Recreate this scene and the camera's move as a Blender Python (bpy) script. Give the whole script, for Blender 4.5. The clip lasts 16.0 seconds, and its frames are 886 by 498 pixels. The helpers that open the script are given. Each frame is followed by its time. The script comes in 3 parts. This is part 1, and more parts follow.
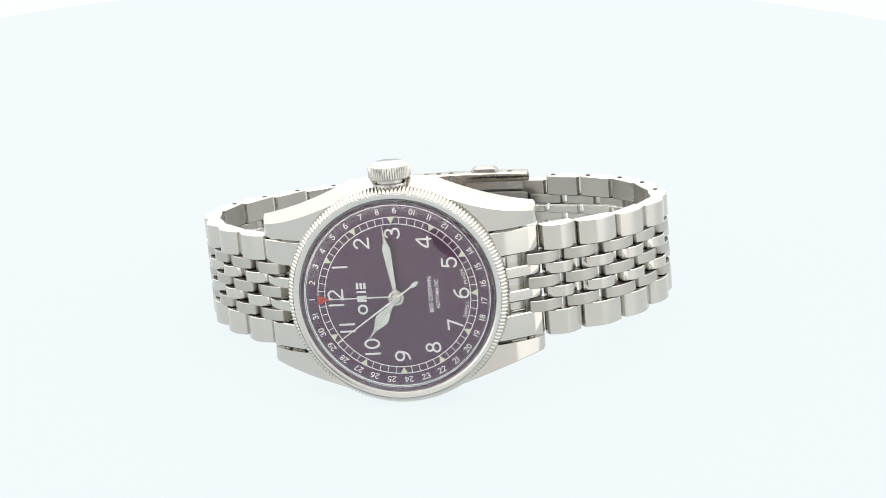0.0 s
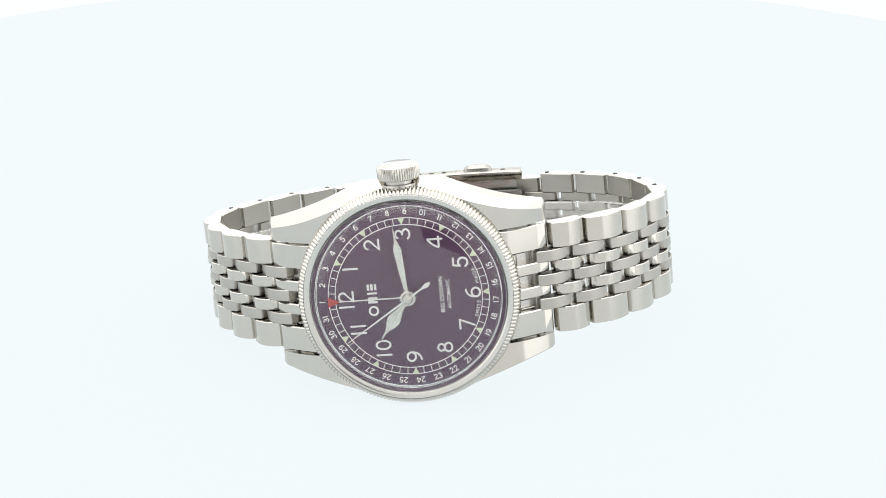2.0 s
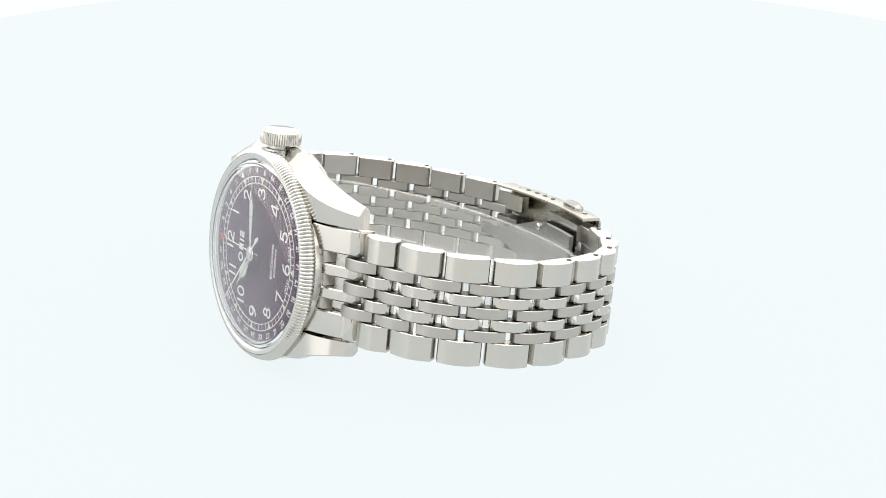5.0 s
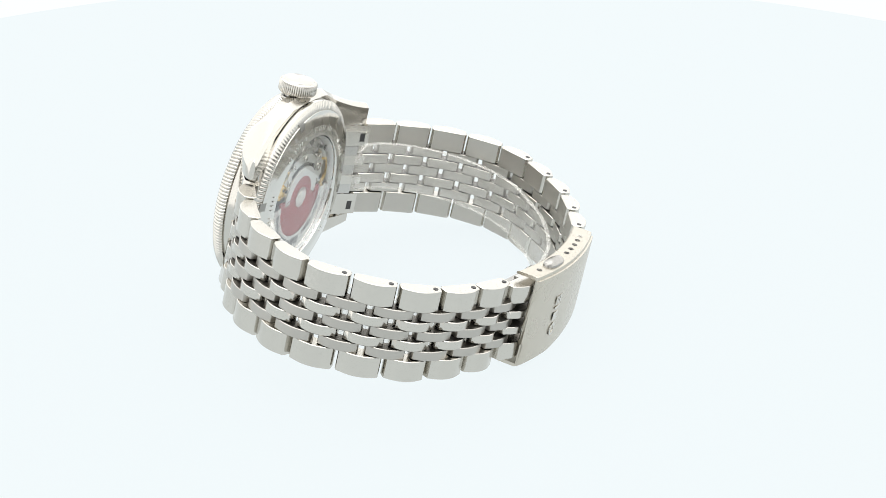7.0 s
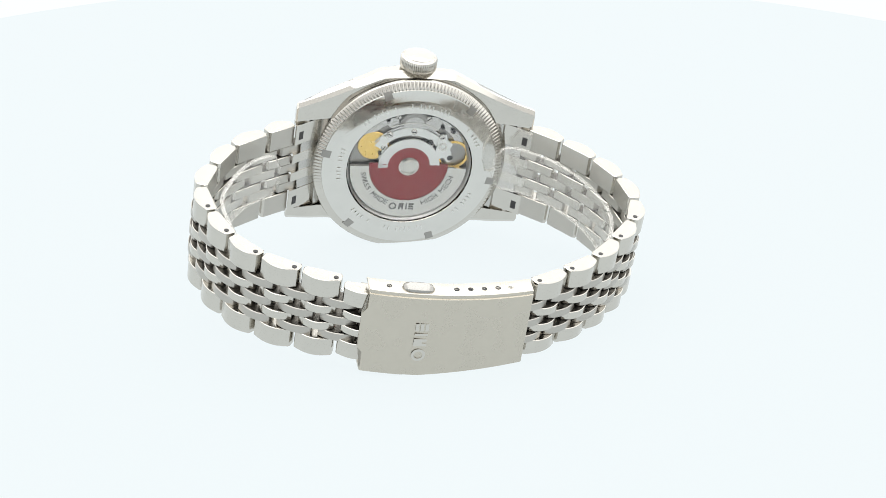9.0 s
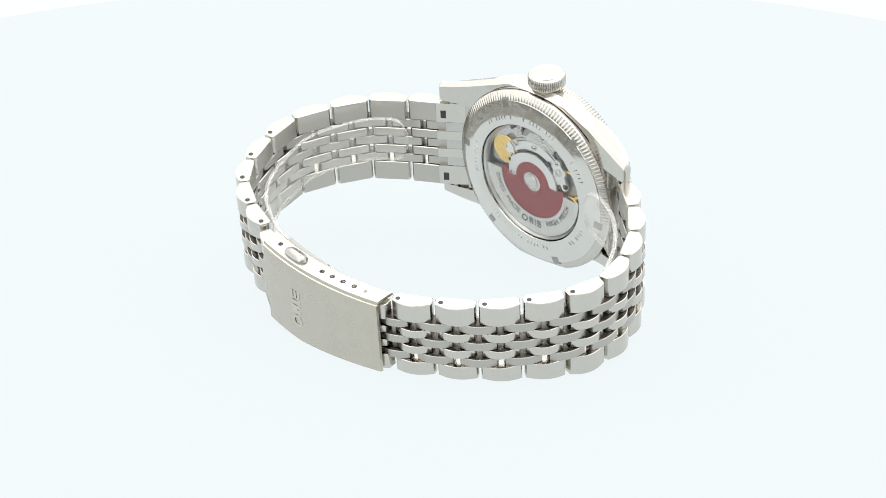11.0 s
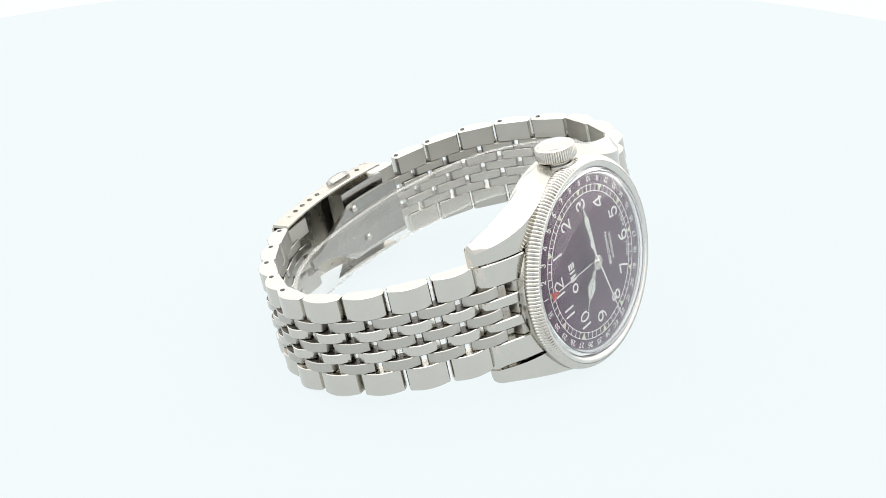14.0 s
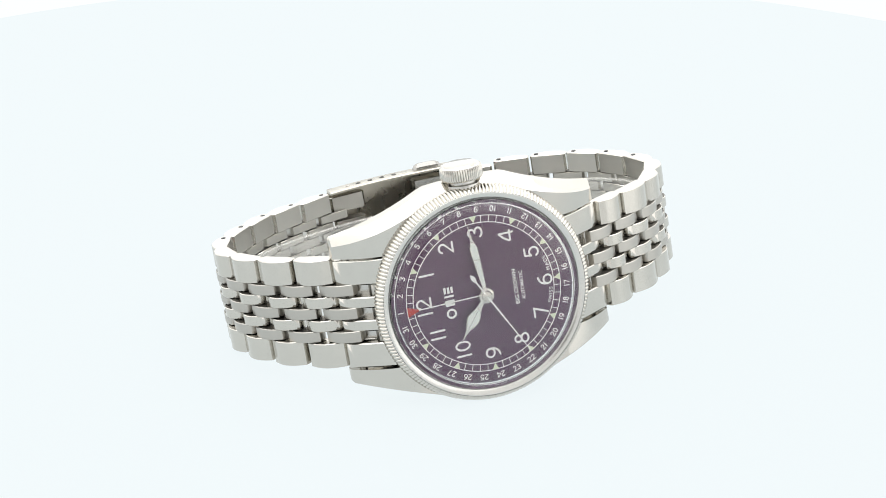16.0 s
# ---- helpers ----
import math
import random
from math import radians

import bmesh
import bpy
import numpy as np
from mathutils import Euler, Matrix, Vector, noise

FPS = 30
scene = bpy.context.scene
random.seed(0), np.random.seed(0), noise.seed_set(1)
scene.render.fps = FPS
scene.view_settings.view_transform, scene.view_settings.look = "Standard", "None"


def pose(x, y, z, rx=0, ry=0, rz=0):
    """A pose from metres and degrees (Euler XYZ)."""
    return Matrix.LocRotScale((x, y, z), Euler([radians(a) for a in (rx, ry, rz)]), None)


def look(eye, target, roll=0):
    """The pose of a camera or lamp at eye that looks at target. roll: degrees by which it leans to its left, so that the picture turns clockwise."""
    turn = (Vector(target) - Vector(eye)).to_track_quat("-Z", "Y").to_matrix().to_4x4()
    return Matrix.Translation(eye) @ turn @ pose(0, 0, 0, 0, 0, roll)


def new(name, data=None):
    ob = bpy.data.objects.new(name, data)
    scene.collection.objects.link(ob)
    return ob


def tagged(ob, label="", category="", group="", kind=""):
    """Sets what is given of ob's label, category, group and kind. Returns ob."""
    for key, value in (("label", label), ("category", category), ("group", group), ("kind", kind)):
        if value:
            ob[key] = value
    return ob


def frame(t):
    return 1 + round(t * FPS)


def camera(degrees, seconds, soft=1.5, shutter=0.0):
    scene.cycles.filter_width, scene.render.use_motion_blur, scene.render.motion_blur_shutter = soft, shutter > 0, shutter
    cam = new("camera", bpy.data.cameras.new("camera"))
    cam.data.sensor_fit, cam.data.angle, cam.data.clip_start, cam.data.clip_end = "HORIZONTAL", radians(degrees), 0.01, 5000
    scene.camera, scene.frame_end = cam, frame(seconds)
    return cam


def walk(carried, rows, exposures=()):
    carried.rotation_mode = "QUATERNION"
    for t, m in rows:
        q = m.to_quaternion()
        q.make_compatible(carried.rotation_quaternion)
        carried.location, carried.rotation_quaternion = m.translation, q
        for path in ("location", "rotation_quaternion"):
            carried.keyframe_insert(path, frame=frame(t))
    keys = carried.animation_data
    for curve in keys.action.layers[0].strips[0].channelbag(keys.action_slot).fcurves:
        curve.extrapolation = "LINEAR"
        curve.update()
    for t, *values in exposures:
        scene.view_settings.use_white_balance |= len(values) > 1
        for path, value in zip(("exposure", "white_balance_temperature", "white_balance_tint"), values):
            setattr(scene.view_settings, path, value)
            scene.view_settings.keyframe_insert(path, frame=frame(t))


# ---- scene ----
MM = 0.001

# ---- camera and the turn of the table ----
EYE = (0.0, -0.34336, 0.1675)
cam = camera(25.2, 16.0, soft=0.65)
VIEW = look(EYE, (0.00238, 0.00293, 0.01104), 0)
walk(cam, [(0.0, VIEW), (16.0, VIEW)])

# seconds and degrees of the turntable
TURN = [(0.0, -4.63), (0.5, 0.37), (1.0, 4.43), (1.5, 3.08), (2.0, -1.53), (2.5, -7.12), (3.0, -14.46), (3.5, -22.45),
        (4.0, -32.5), (4.5, -43.25), (5.0, -56.1), (5.7, -74.7), (6.2, -88.5), (6.8, -105.4), (7.3, -119.4), (7.5, -125.05),
        (8.0, -138.9), (8.5, -152.15), (9.0, -166.25), (9.5, -179.55), (10.0, -193.7), (10.7, -212.8), (11.2, -226.3),
        (11.8, -242.3), (12.5, -261.1), (13.0, -275.3), (13.5, -288.85), (14.0, -302.1), (14.5, -313.5), (15.0, -323.95),
        (15.5, -332.6), (16.0, -340.4)]
# seconds and degrees of the second hand, clockwise from twelve
SECOND = [(0.0, 325.6), (0.6, 329.4), (1.0, 331.6), (1.4, 331.2), (2.0, 327.2), (4.0, 314.8), (8.0, 290.1), (12.0, 265.4), (16.0, 241.2)]

# the watch lies on its side, leaning: x to the crown, y to twelve, z out of the dial
LEAN = Matrix(((-0.0967, -0.99329, -0.06348, -0.002876), (0.18334, 0.04491, -0.98202, -0.035775),
               (0.97828, -0.1066, 0.17777, 0.019482), (0, 0, 0, 1)))


# ---- light ----
world = bpy.data.worlds.new("studio")
world.use_nodes = True
world.node_tree.nodes["Background"].inputs[0].default_value = (0.9, 0.97, 1.0, 1)
world.node_tree.nodes["Background"].inputs[1].default_value = 0.1
scene.world = world
scene.view_settings.exposure = 0.0


# ---- materials ----
def nodes_of(name):
    m = bpy.data.materials.new(name)
    m.use_nodes = True
    nt = m.node_tree
    return m, nt, nt.nodes["Principled BSDF"]


def link(nt, a, b):
    nt.links.new(a, b)


def noise_tex(nt, scale, detail=4, stretch=(1, 1, 1), coords="Object"):
    tc = nt.nodes.new("ShaderNodeTexCoord")
    mp = nt.nodes.new("ShaderNodeMapping")
    mp.inputs["Scale"].default_value = stretch
    tx = nt.nodes.new("ShaderNodeTexNoise")
    tx.inputs["Scale"].default_value, tx.inputs["Detail"].default_value = scale, detail
    link(nt, tc.outputs[coords], mp.inputs["Vector"])
    link(nt, mp.outputs[0], tx.inputs["Vector"])
    return tx


def ranged(nt, out, lo, hi):
    mr = nt.nodes.new("ShaderNodeMapRange")
    mr.inputs["To Min"].default_value, mr.inputs["To Max"].default_value = lo, hi
    link(nt, out, mr.inputs["Value"])
    return mr.outputs[0]


def tinted(nt, out, a, b):
    mx = nt.nodes.new("ShaderNodeMix")
    mx.data_type = "RGBA"
    mx.inputs["A"].default_value, mx.inputs["B"].default_value = (*a, 1), (*b, 1)
    link(nt, out, mx.inputs["Factor"])
    return mx.outputs["Result"]


def bumped(nt, bsdf, out, strength, dist):
    bp = nt.nodes.new("ShaderNodeBump")
    bp.inputs["Strength"].default_value, bp.inputs["Distance"].default_value = strength, dist
    link(nt, out, bp.inputs["Height"])
    link(nt, bp.outputs[0], bsdf.inputs["Normal"])


def steel(name, base, rough, spread, stretch=(1, 1, 1), grain=0.0):
    """Stainless steel: smudges in the gloss, and a drawn grain where it is brushed."""
    m, nt, b = nodes_of(name)
    b.inputs["Metallic"].default_value = 1.0
    smudge = noise_tex(nt, 260, 5)
    hair = noise_tex(nt, 2600, 3, stretch)
    dark = tuple(c * 0.9 for c in base)
    link(nt, tinted(nt, smudge.outputs[0], dark, base), b.inputs["Base Color"])
    add = nt.nodes.new("ShaderNodeMath")
    add.operation = "ADD"
    link(nt, ranged(nt, smudge.outputs[0], rough - spread, rough + spread), add.inputs[0])
    link(nt, ranged(nt, hair.outputs[0], -grain * 0.2, grain * 0.2), add.inputs[1])
    link(nt, add.outputs[0], b.inputs["Roughness"])
    if grain:
        bumped(nt, b, hair.outputs[0], grain, 0.00002)
    return m


def plain(name, col, rough=0.5, metallic=0.0, vary=0.1, scale=900):
    m, nt, b = nodes_of(name)
    b.inputs["Metallic"].default_value = metallic
    n = noise_tex(nt, scale, 4)
    lo = tuple(c * (1 - vary) for c in col)
    link(nt, tinted(nt, n.outputs[0], lo, col), b.inputs["Base Color"])
    link(nt, ranged(nt, n.outputs[0], max(rough - 0.08, 0.02), rough + 0.08), b.inputs["Roughness"])
    return m


def clear(name, ior, rough, tint=(1, 1, 1)):
    m, nt, b = nodes_of(name)
    b.inputs["Base Color"].default_value = (*tint, 1)
    b.inputs["Transmission Weight"].default_value = 1.0
    b.inputs["IOR"].default_value = ior
    n = noise_tex(nt, 180, 4)
    link(nt, ranged(nt, n.outputs[0], max(rough - 0.02, 0.0), rough + 0.02), b.inputs["Roughness"])
    return m


def thin_plastic(name="clear_plastic", lo=0.05, hi=0.12):
    """Clear bent plastic sheet: see-through, faintly hazy, glossy at a slant."""
    m, nt, b = nodes_of(name)
    b.inputs["Base Color"].default_value = (0.93, 0.91, 0.87, 1)
    n = noise_tex(nt, 220, 4)
    link(nt, ranged(nt, n.outputs[0], 0.06, 0.16), b.inputs["Roughness"])
    see = nt.nodes.new("ShaderNodeBsdfTransparent")
    see.inputs[0].default_value = (0.985, 0.985, 0.98, 1)
    gloss = nt.nodes.new("ShaderNodeBsdfGlossy")
    link(nt, ranged(nt, n.outputs[0], 0.05, 0.12), gloss.inputs["Roughness"])
    haze = nt.nodes.new("ShaderNodeMixShader")
    link(nt, ranged(nt, n.outputs[0], lo, hi), haze.inputs[0])
    link(nt, see.outputs[0], haze.inputs[1])
    link(nt, b.outputs[0], haze.inputs[2])
    fr = nt.nodes.new("ShaderNodeLayerWeight")
    slant = nt.nodes.new("ShaderNodeMath")
    slant.operation = "POWER"
    slant.inputs[1].default_value = 4.0
    link(nt, fr.outputs["Facing"], slant.inputs[0])
    mix = nt.nodes.new("ShaderNodeMixShader")
    link(nt, ranged(nt, slant.outputs[0], 0.03, 0.22), mix.inputs[0])
    link(nt, haze.outputs[0], mix.inputs[1])
    link(nt, gloss.outputs[0], mix.inputs[2])
    link(nt, mix.outputs[0], nt.nodes["Material Output"].inputs["Surface"])
    return m


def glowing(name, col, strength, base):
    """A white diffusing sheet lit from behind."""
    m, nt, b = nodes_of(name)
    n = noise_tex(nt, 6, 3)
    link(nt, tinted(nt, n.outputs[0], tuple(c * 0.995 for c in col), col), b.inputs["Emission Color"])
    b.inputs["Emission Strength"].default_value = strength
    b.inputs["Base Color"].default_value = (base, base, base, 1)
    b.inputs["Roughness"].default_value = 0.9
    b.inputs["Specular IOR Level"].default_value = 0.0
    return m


POLISHED = steel("polished_steel", (0.62, 0.6, 0.555), 0.13, 0.04)
LINK_POLISH = steel("link_steel", (0.625, 0.603, 0.555), 0.2, 0.05)
BACK_RIM = steel("mirror_back_steel", (0.7, 0.69, 0.655), 0.09, 0.03)
RING = steel("bright_ring", (0.68, 0.67, 0.64), 0.22, 0.04)
FLANGE = steel("bright_flange", (0.74, 0.74, 0.72), 0.4, 0.05)
BRUSHED = steel("brushed_steel", (0.5, 0.482, 0.445), 0.32, 0.05, (0.12, 1, 1), 0.35)
BRUSHED_LONG = steel("long_brushed_steel", (0.58, 0.545, 0.475), 0.28, 0.06, (1, 0.04, 1))
INSIDE = steel("worn_inner_steel", (0.52, 0.5, 0.46), 0.36, 0.06, (1, 0.15, 1), 0.12)
# darkened steel for centre link flanks: shade of the narrow gaps, put into colour
GAP_SHADE = steel("gap_shade_steel", (0.16, 0.152, 0.138), 0.42, 0.08)
SATIN = steel("satin_steel", (0.56, 0.55, 0.525), 0.22, 0.05)
BLADE = steel("dull_blade_steel", (0.4, 0.39, 0.37), 0.24, 0.03, (1, 0.15, 1))
DARK = plain("dark_gap", (0.035, 0.035, 0.035), 0.5)
WHITE = plain("white_print", (0.93, 0.93, 0.91), 0.45, vary=0.02)
LUME = plain("pale_green_lume", (0.78, 0.83, 0.66), 0.7, vary=0.06)
LUME_WHITE = plain("white_lume", (0.8, 0.83, 0.78), 0.7, vary=0.05)
RED = plain("red_paint", (0.55, 0.05, 0.04), 0.4)
ROTOR_RED = plain("matt_red_lacquer", (0.36, 0.035, 0.04), 0.4, vary=0.15)
GOLD = plain("gilt_brass", (0.86, 0.6, 0.2), 0.25, 1.0)
PLATE = steel("rhodium_plate", (0.78, 0.78, 0.75), 0.32, 0.06)
MOVEMENT = steel("dark_rhodium", (0.36, 0.35, 0.33), 0.35, 0.08)
INK = plain("grey_engraving", (0.3, 0.3, 0.3), 0.5, 0.3)
GLASS = clear("sapphire_crystal", 1.5, 0.0)
BACK_GLASS = clear("back_sapphire", 1.4, 0.02)
ACRYLIC = thin_plastic()
ACRYLIC_EDGE = thin_plastic("cut_plastic_edge", 0.1, 0.25)
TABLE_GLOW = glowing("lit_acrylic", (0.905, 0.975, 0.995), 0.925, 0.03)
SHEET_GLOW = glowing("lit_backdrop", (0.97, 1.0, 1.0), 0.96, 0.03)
TOP_GLOW = glowing("diffuser_panel", (1.0, 1.0, 0.985), 2.3, 0.3)
SIDE_GLOW = glowing("diffuser_side", (1.0, 1.0, 0.985), 1.4, 0.2)
FRONT_GLOW = glowing("diffuser_front", (1.0, 1.0, 0.985), 0.7, 0.2)
FRONT_GREY = plain("dark_room_wall", (0.06, 0.06, 0.06), 0.7)


def dial_material():
    m, nt, b = nodes_of("burgundy_sunray")
    g = nt.nodes.new("ShaderNodeTexGradient")
    g.gradient_type = "RADIAL"
    tc = nt.nodes.new("ShaderNodeTexCoord")
    link(nt, tc.outputs["Object"], g.inputs[0])
    w = nt.nodes.new("ShaderNodeTexNoise")
    w.noise_dimensions = "1D"
    w.inputs["Scale"].default_value = 420
    link(nt, g.outputs["Fac"], w.inputs["W"])
    link(nt, tinted(nt, w.outputs[0], (0.076, 0.03, 0.071), (0.096, 0.041, 0.09)), b.inputs["Base Color"])
    b.inputs["Roughness"].default_value = 0.36
    b.inputs["Metallic"].default_value = 0.3
    return m


DIAL = dial_material()


# ---- shaping ----
def part(name, bm, material, parent, label="", smooth=35, unit=MM, under=None, flank=None):
    """One mesh object from a bmesh in millimetres, under its thing."""
    if unit != 1:
        bmesh.ops.scale(bm, vec=(unit, unit, unit), verts=bm.verts)
    me = bpy.data.meshes.new(name)
    bmesh.ops.recalc_face_normals(bm, faces=bm.faces)
    if under:
        bm.normal_update()
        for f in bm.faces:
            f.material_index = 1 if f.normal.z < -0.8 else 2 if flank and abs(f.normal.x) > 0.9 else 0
    bm.to_mesh(me)
    bm.free()
    me.materials.append(material)
    if under:
        me.materials.append(under)
    if flank:
        me.materials.append(flank)
    me.polygons.foreach_set("use_smooth", [True] * len(me.polygons))
    me.set_sharp_from_angle(angle=radians(smooth))
    ob = new(name, me)
    ob.parent = parent
    if label:
        tagged(ob, label)
    return ob


def again(ob, m, parent, name=None):
    """Another piece on the same mesh at the pose m."""
    o = new(name or ob.name.split(".")[0], ob.data)
    o.parent = parent
    o.matrix_basis = m
    return o


def lathe(profile, n=96, shift=None, closed=False, bm=None):
    """Turn (r, z) pairs round z; shift(i, j) moves ring point i at step j by (dr, dz)."""
    bm = bm or bmesh.new()
    rings = []
    for j in range(n):
        a = 2 * math.pi * j / n
        row = []
        for i, (r, z) in enumerate(profile):
            dr, dz = shift(i, j) if shift else (0, 0)
            row.append(bm.verts.new(((r + dr) * math.cos(a), (r + dr) * math.sin(a), z + dz)))
        rings.append(row)
    k = len(profile)
    for j in range(n):
        a, b = rings[j], rings[(j + 1) % n]
        for i in range(k if closed else k - 1):
            bm.faces.new((a[i], b[i], b[(i + 1) % k], a[(i + 1) % k]))
    return bm


def disc(r, z0, z1, n=48, bevel=0.0, bm=None, at=(0, 0)):
    bm = bm or bmesh.new()
    rows = [(r - bevel, z0), (r, z0 + bevel), (r, z1 - bevel), (r - bevel, z1)] if bevel else [(r, z0), (r, z1)]
    rings = [[bm.verts.new((at[0] + q * math.cos(2 * math.pi * j / n), at[1] + q * math.sin(2 * math.pi * j / n), z)) for j in range(n)] for q, z in rows]
    for a, b in zip(rings, rings[1:]):
        for j in range(n):
            bm.faces.new((a[j], a[(j + 1) % n], b[(j + 1) % n], b[j]))
    bm.faces.new(rings[0][::-1])
    bm.faces.new(rings[-1])
    return bm


def loft(sections, bm=None, caps=True):
    """Skin closed sections (lists of points of equal length)."""
    bm = bm or bmesh.new()
    rows = [[bm.verts.new(p) for p in s] for s in sections]
    k = len(rows[0])
    for a, b in zip(rows, rows[1:]):
        for i in range(k):
            bm.faces.new((a[i], a[(i + 1) % k], b[(i + 1) % k], b[i]))
    if caps:
        bm.faces.new(rows[0][::-1])
        bm.faces.new(rows[-1])
    return bm


def plate(points, z0, z1, bm=None, bevel=0.0):
    """A flat plate with the outline points (x, y)."""
    bm = bm or bmesh.new()
    lo = [bm.verts.new((x, y, z0)) for x, y in points]
    hi = [bm.verts.new((x, y, z1)) for x, y in points]
    k = len(points)
    sides = [bm.faces.new((lo[i], lo[(i + 1) % k], hi[(i + 1) % k], hi[i])) for i in range(k)]
    bm.faces.new(lo[::-1])
    top = bm.faces.new(hi)
    if bevel:
        bmesh.ops.bevel(bm, geom=list(top.edges), offset=bevel, segments=1, affect="EDGES")
    return bm


def arc_band(r0, r1, a0, a1, z0, z1, n=24, bm=None):
    """A plate between two radii, degrees clockwise from the y axis."""
    aa = [radians(a0 + (a1 - a0) * i / n) for i in range(n + 1)]
    pts = [(r1 * math.sin(a), r1 * math.cos(a)) for a in aa] + [(r0 * math.sin(a), r0 * math.cos(a)) for a in reversed(aa)]
    return plate(pts, z0, z1, bm)


def text_bm(body, height, depth=0.04, bold=0.0, squeeze=1.0):
    """Letters of that cap height, centred on the origin, lying in xy."""
    cu = bpy.data.curves.new("letters", "FONT")
    cu.body, cu.size, cu.extrude, cu.offset, cu.resolution_u = body, 1.0, 0.0, bold, 4
    tmp = bpy.data.objects.new("letters", cu)
    me = bpy.data.meshes.new_from_object(tmp)
    bm = bmesh.new()
    bm.from_mesh(me)
    bpy.data.objects.remove(tmp)
    bpy.data.curves.remove(cu)
    bpy.data.meshes.remove(me)
    xs, ys = [v.co.x for v in bm.verts], [v.co.y for v in bm.verts]
    cx, y0, y1 = (min(xs) + max(xs)) / 2, min(ys), max(ys)
    s = height / (y1 - y0)
    for v in bm.verts:
        v.co = ((v.co.x - cx) * s * squeeze, (v.co.y - (y0 + y1) / 2) * s, 0)
    out = bmesh.ops.extrude_face_region(bm, geom=bm.faces[:])
    bmesh.ops.translate(bm, vec=(0, 0, depth), verts=[e for e in out["geom"] if isinstance(e, bmesh.types.BMVert)])
    return bm


def moved(bm, m):
    bmesh.ops.transform(bm, matrix=m, verts=bm.verts)
    return bm


def spin_z(deg):
    return pose(0, 0, 0, 0, 0, deg)


def shift_mm(x, y, z):
    return Matrix.Translation((x * MM, y * MM, z * MM))


# ---- the booth: lit floor, walls, top, and a grey front behind the camera ----
def panel(name, corners, material, label):
    bm = bmesh.new()
    vs = [bm.verts.new(c) for c in corners]
    f = bm.faces.new(vs)
    out = bmesh.ops.extrude_face_region(bm, geom=[f])
    away = f.normal.copy() if f.normal.length else Vector((0, 0, 1))
    f.normal_update()
    away = f.normal * -0.01
    bmesh.ops.translate(bm, vec=away, verts=[e for e in out["geom"] if isinstance(e, bmesh.types.BMVert)])
    ob = part(name, bm, material, None, "", unit=1)
    return tagged(ob, label, "backdrop", kind="structure")


BX, BY0, BY1, BH, BZ = 0.6, -0.62, 0.6, 0.75, -0.025
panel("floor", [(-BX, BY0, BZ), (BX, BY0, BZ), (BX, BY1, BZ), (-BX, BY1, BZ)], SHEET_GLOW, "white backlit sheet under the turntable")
panel("wall_back", [(-BX, BY1, BZ), (BX, BY1, BZ), (BX, BY1, BH), (-BX, BY1, BH)], SIDE_GLOW, "white backlit rear wall of the photo booth")
panel("wall_left", [(-BX, BY0, BZ), (-BX, BY1, BZ), (-BX, BY1, BH), (-BX, BY0, BH)], SIDE_GLOW, "white diffusing side wall of the photo booth")
panel("wall_right", [(BX, BY1, BZ), (BX, BY0, BZ), (BX, BY0, BH), (BX, BY1, BH)], SIDE_GLOW, "white diffusing side wall of the photo booth")
panel("ceiling", [(-BX, BY1, BH), (BX, BY1, BH), (BX, BY0, BH), (-BX, BY0, BH)], TOP_GLOW, "white lit diffuser over the photo booth")
OX, OZ0, OZ1 = 0.075, 0.1, 0.27
for x0, x1, z0, z1 in ((-BX, -OX, BZ, BH), (OX, BX, BZ, BH), (-OX, OX, BZ, OZ0), (-OX, OX, OZ1, BH)):
    panel("wall_front", [(x1, BY0, z0), (x0, BY0, z0), (x0, BY0, z1), (x1, BY0, z1)], FRONT_GLOW, "white front wall of the photo booth")
panel("wall_room", [(1.2, -1.4, -0.6), (-1.2, -1.4, -0.6), (-1.2, -1.4, 1.2), (1.2, -1.4, 1.2)], FRONT_GREY, "dark grey room wall beyond the booth")

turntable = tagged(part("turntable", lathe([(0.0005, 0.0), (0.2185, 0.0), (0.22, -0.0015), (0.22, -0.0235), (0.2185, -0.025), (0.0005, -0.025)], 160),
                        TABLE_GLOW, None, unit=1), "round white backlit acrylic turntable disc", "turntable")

# ---- the watch ----
watch = tagged(new("wrist_watch"), "steel wrist watch with burgundy dial lying on its side", "watch")


# middle of the bracelet's thickness, as (y, z), from the lug to the clasp
SIX = [(-24.6, -7.6), (-31.8, -11.9), (-37.4, -16.3), (-41.3, -22.4), (-44.2, -29.6), (-43.6, -37.0), (-40.8, -45.0), (-36.3, -51.3), (-29.7, -55.9), (-22.2, -59.0), (-14.5, -60.8)]
TWELVE = [(23.8, -7.6), (30.0, -12.8), (35.2, -19.1), (38.5, -26.3), (39.3, -33.4), (37.2, -40.2), (32.5, -46.6), (27.2, -52.1), (20.3, -56.6), (13.0, -60.2), (5.5, -61.4)]


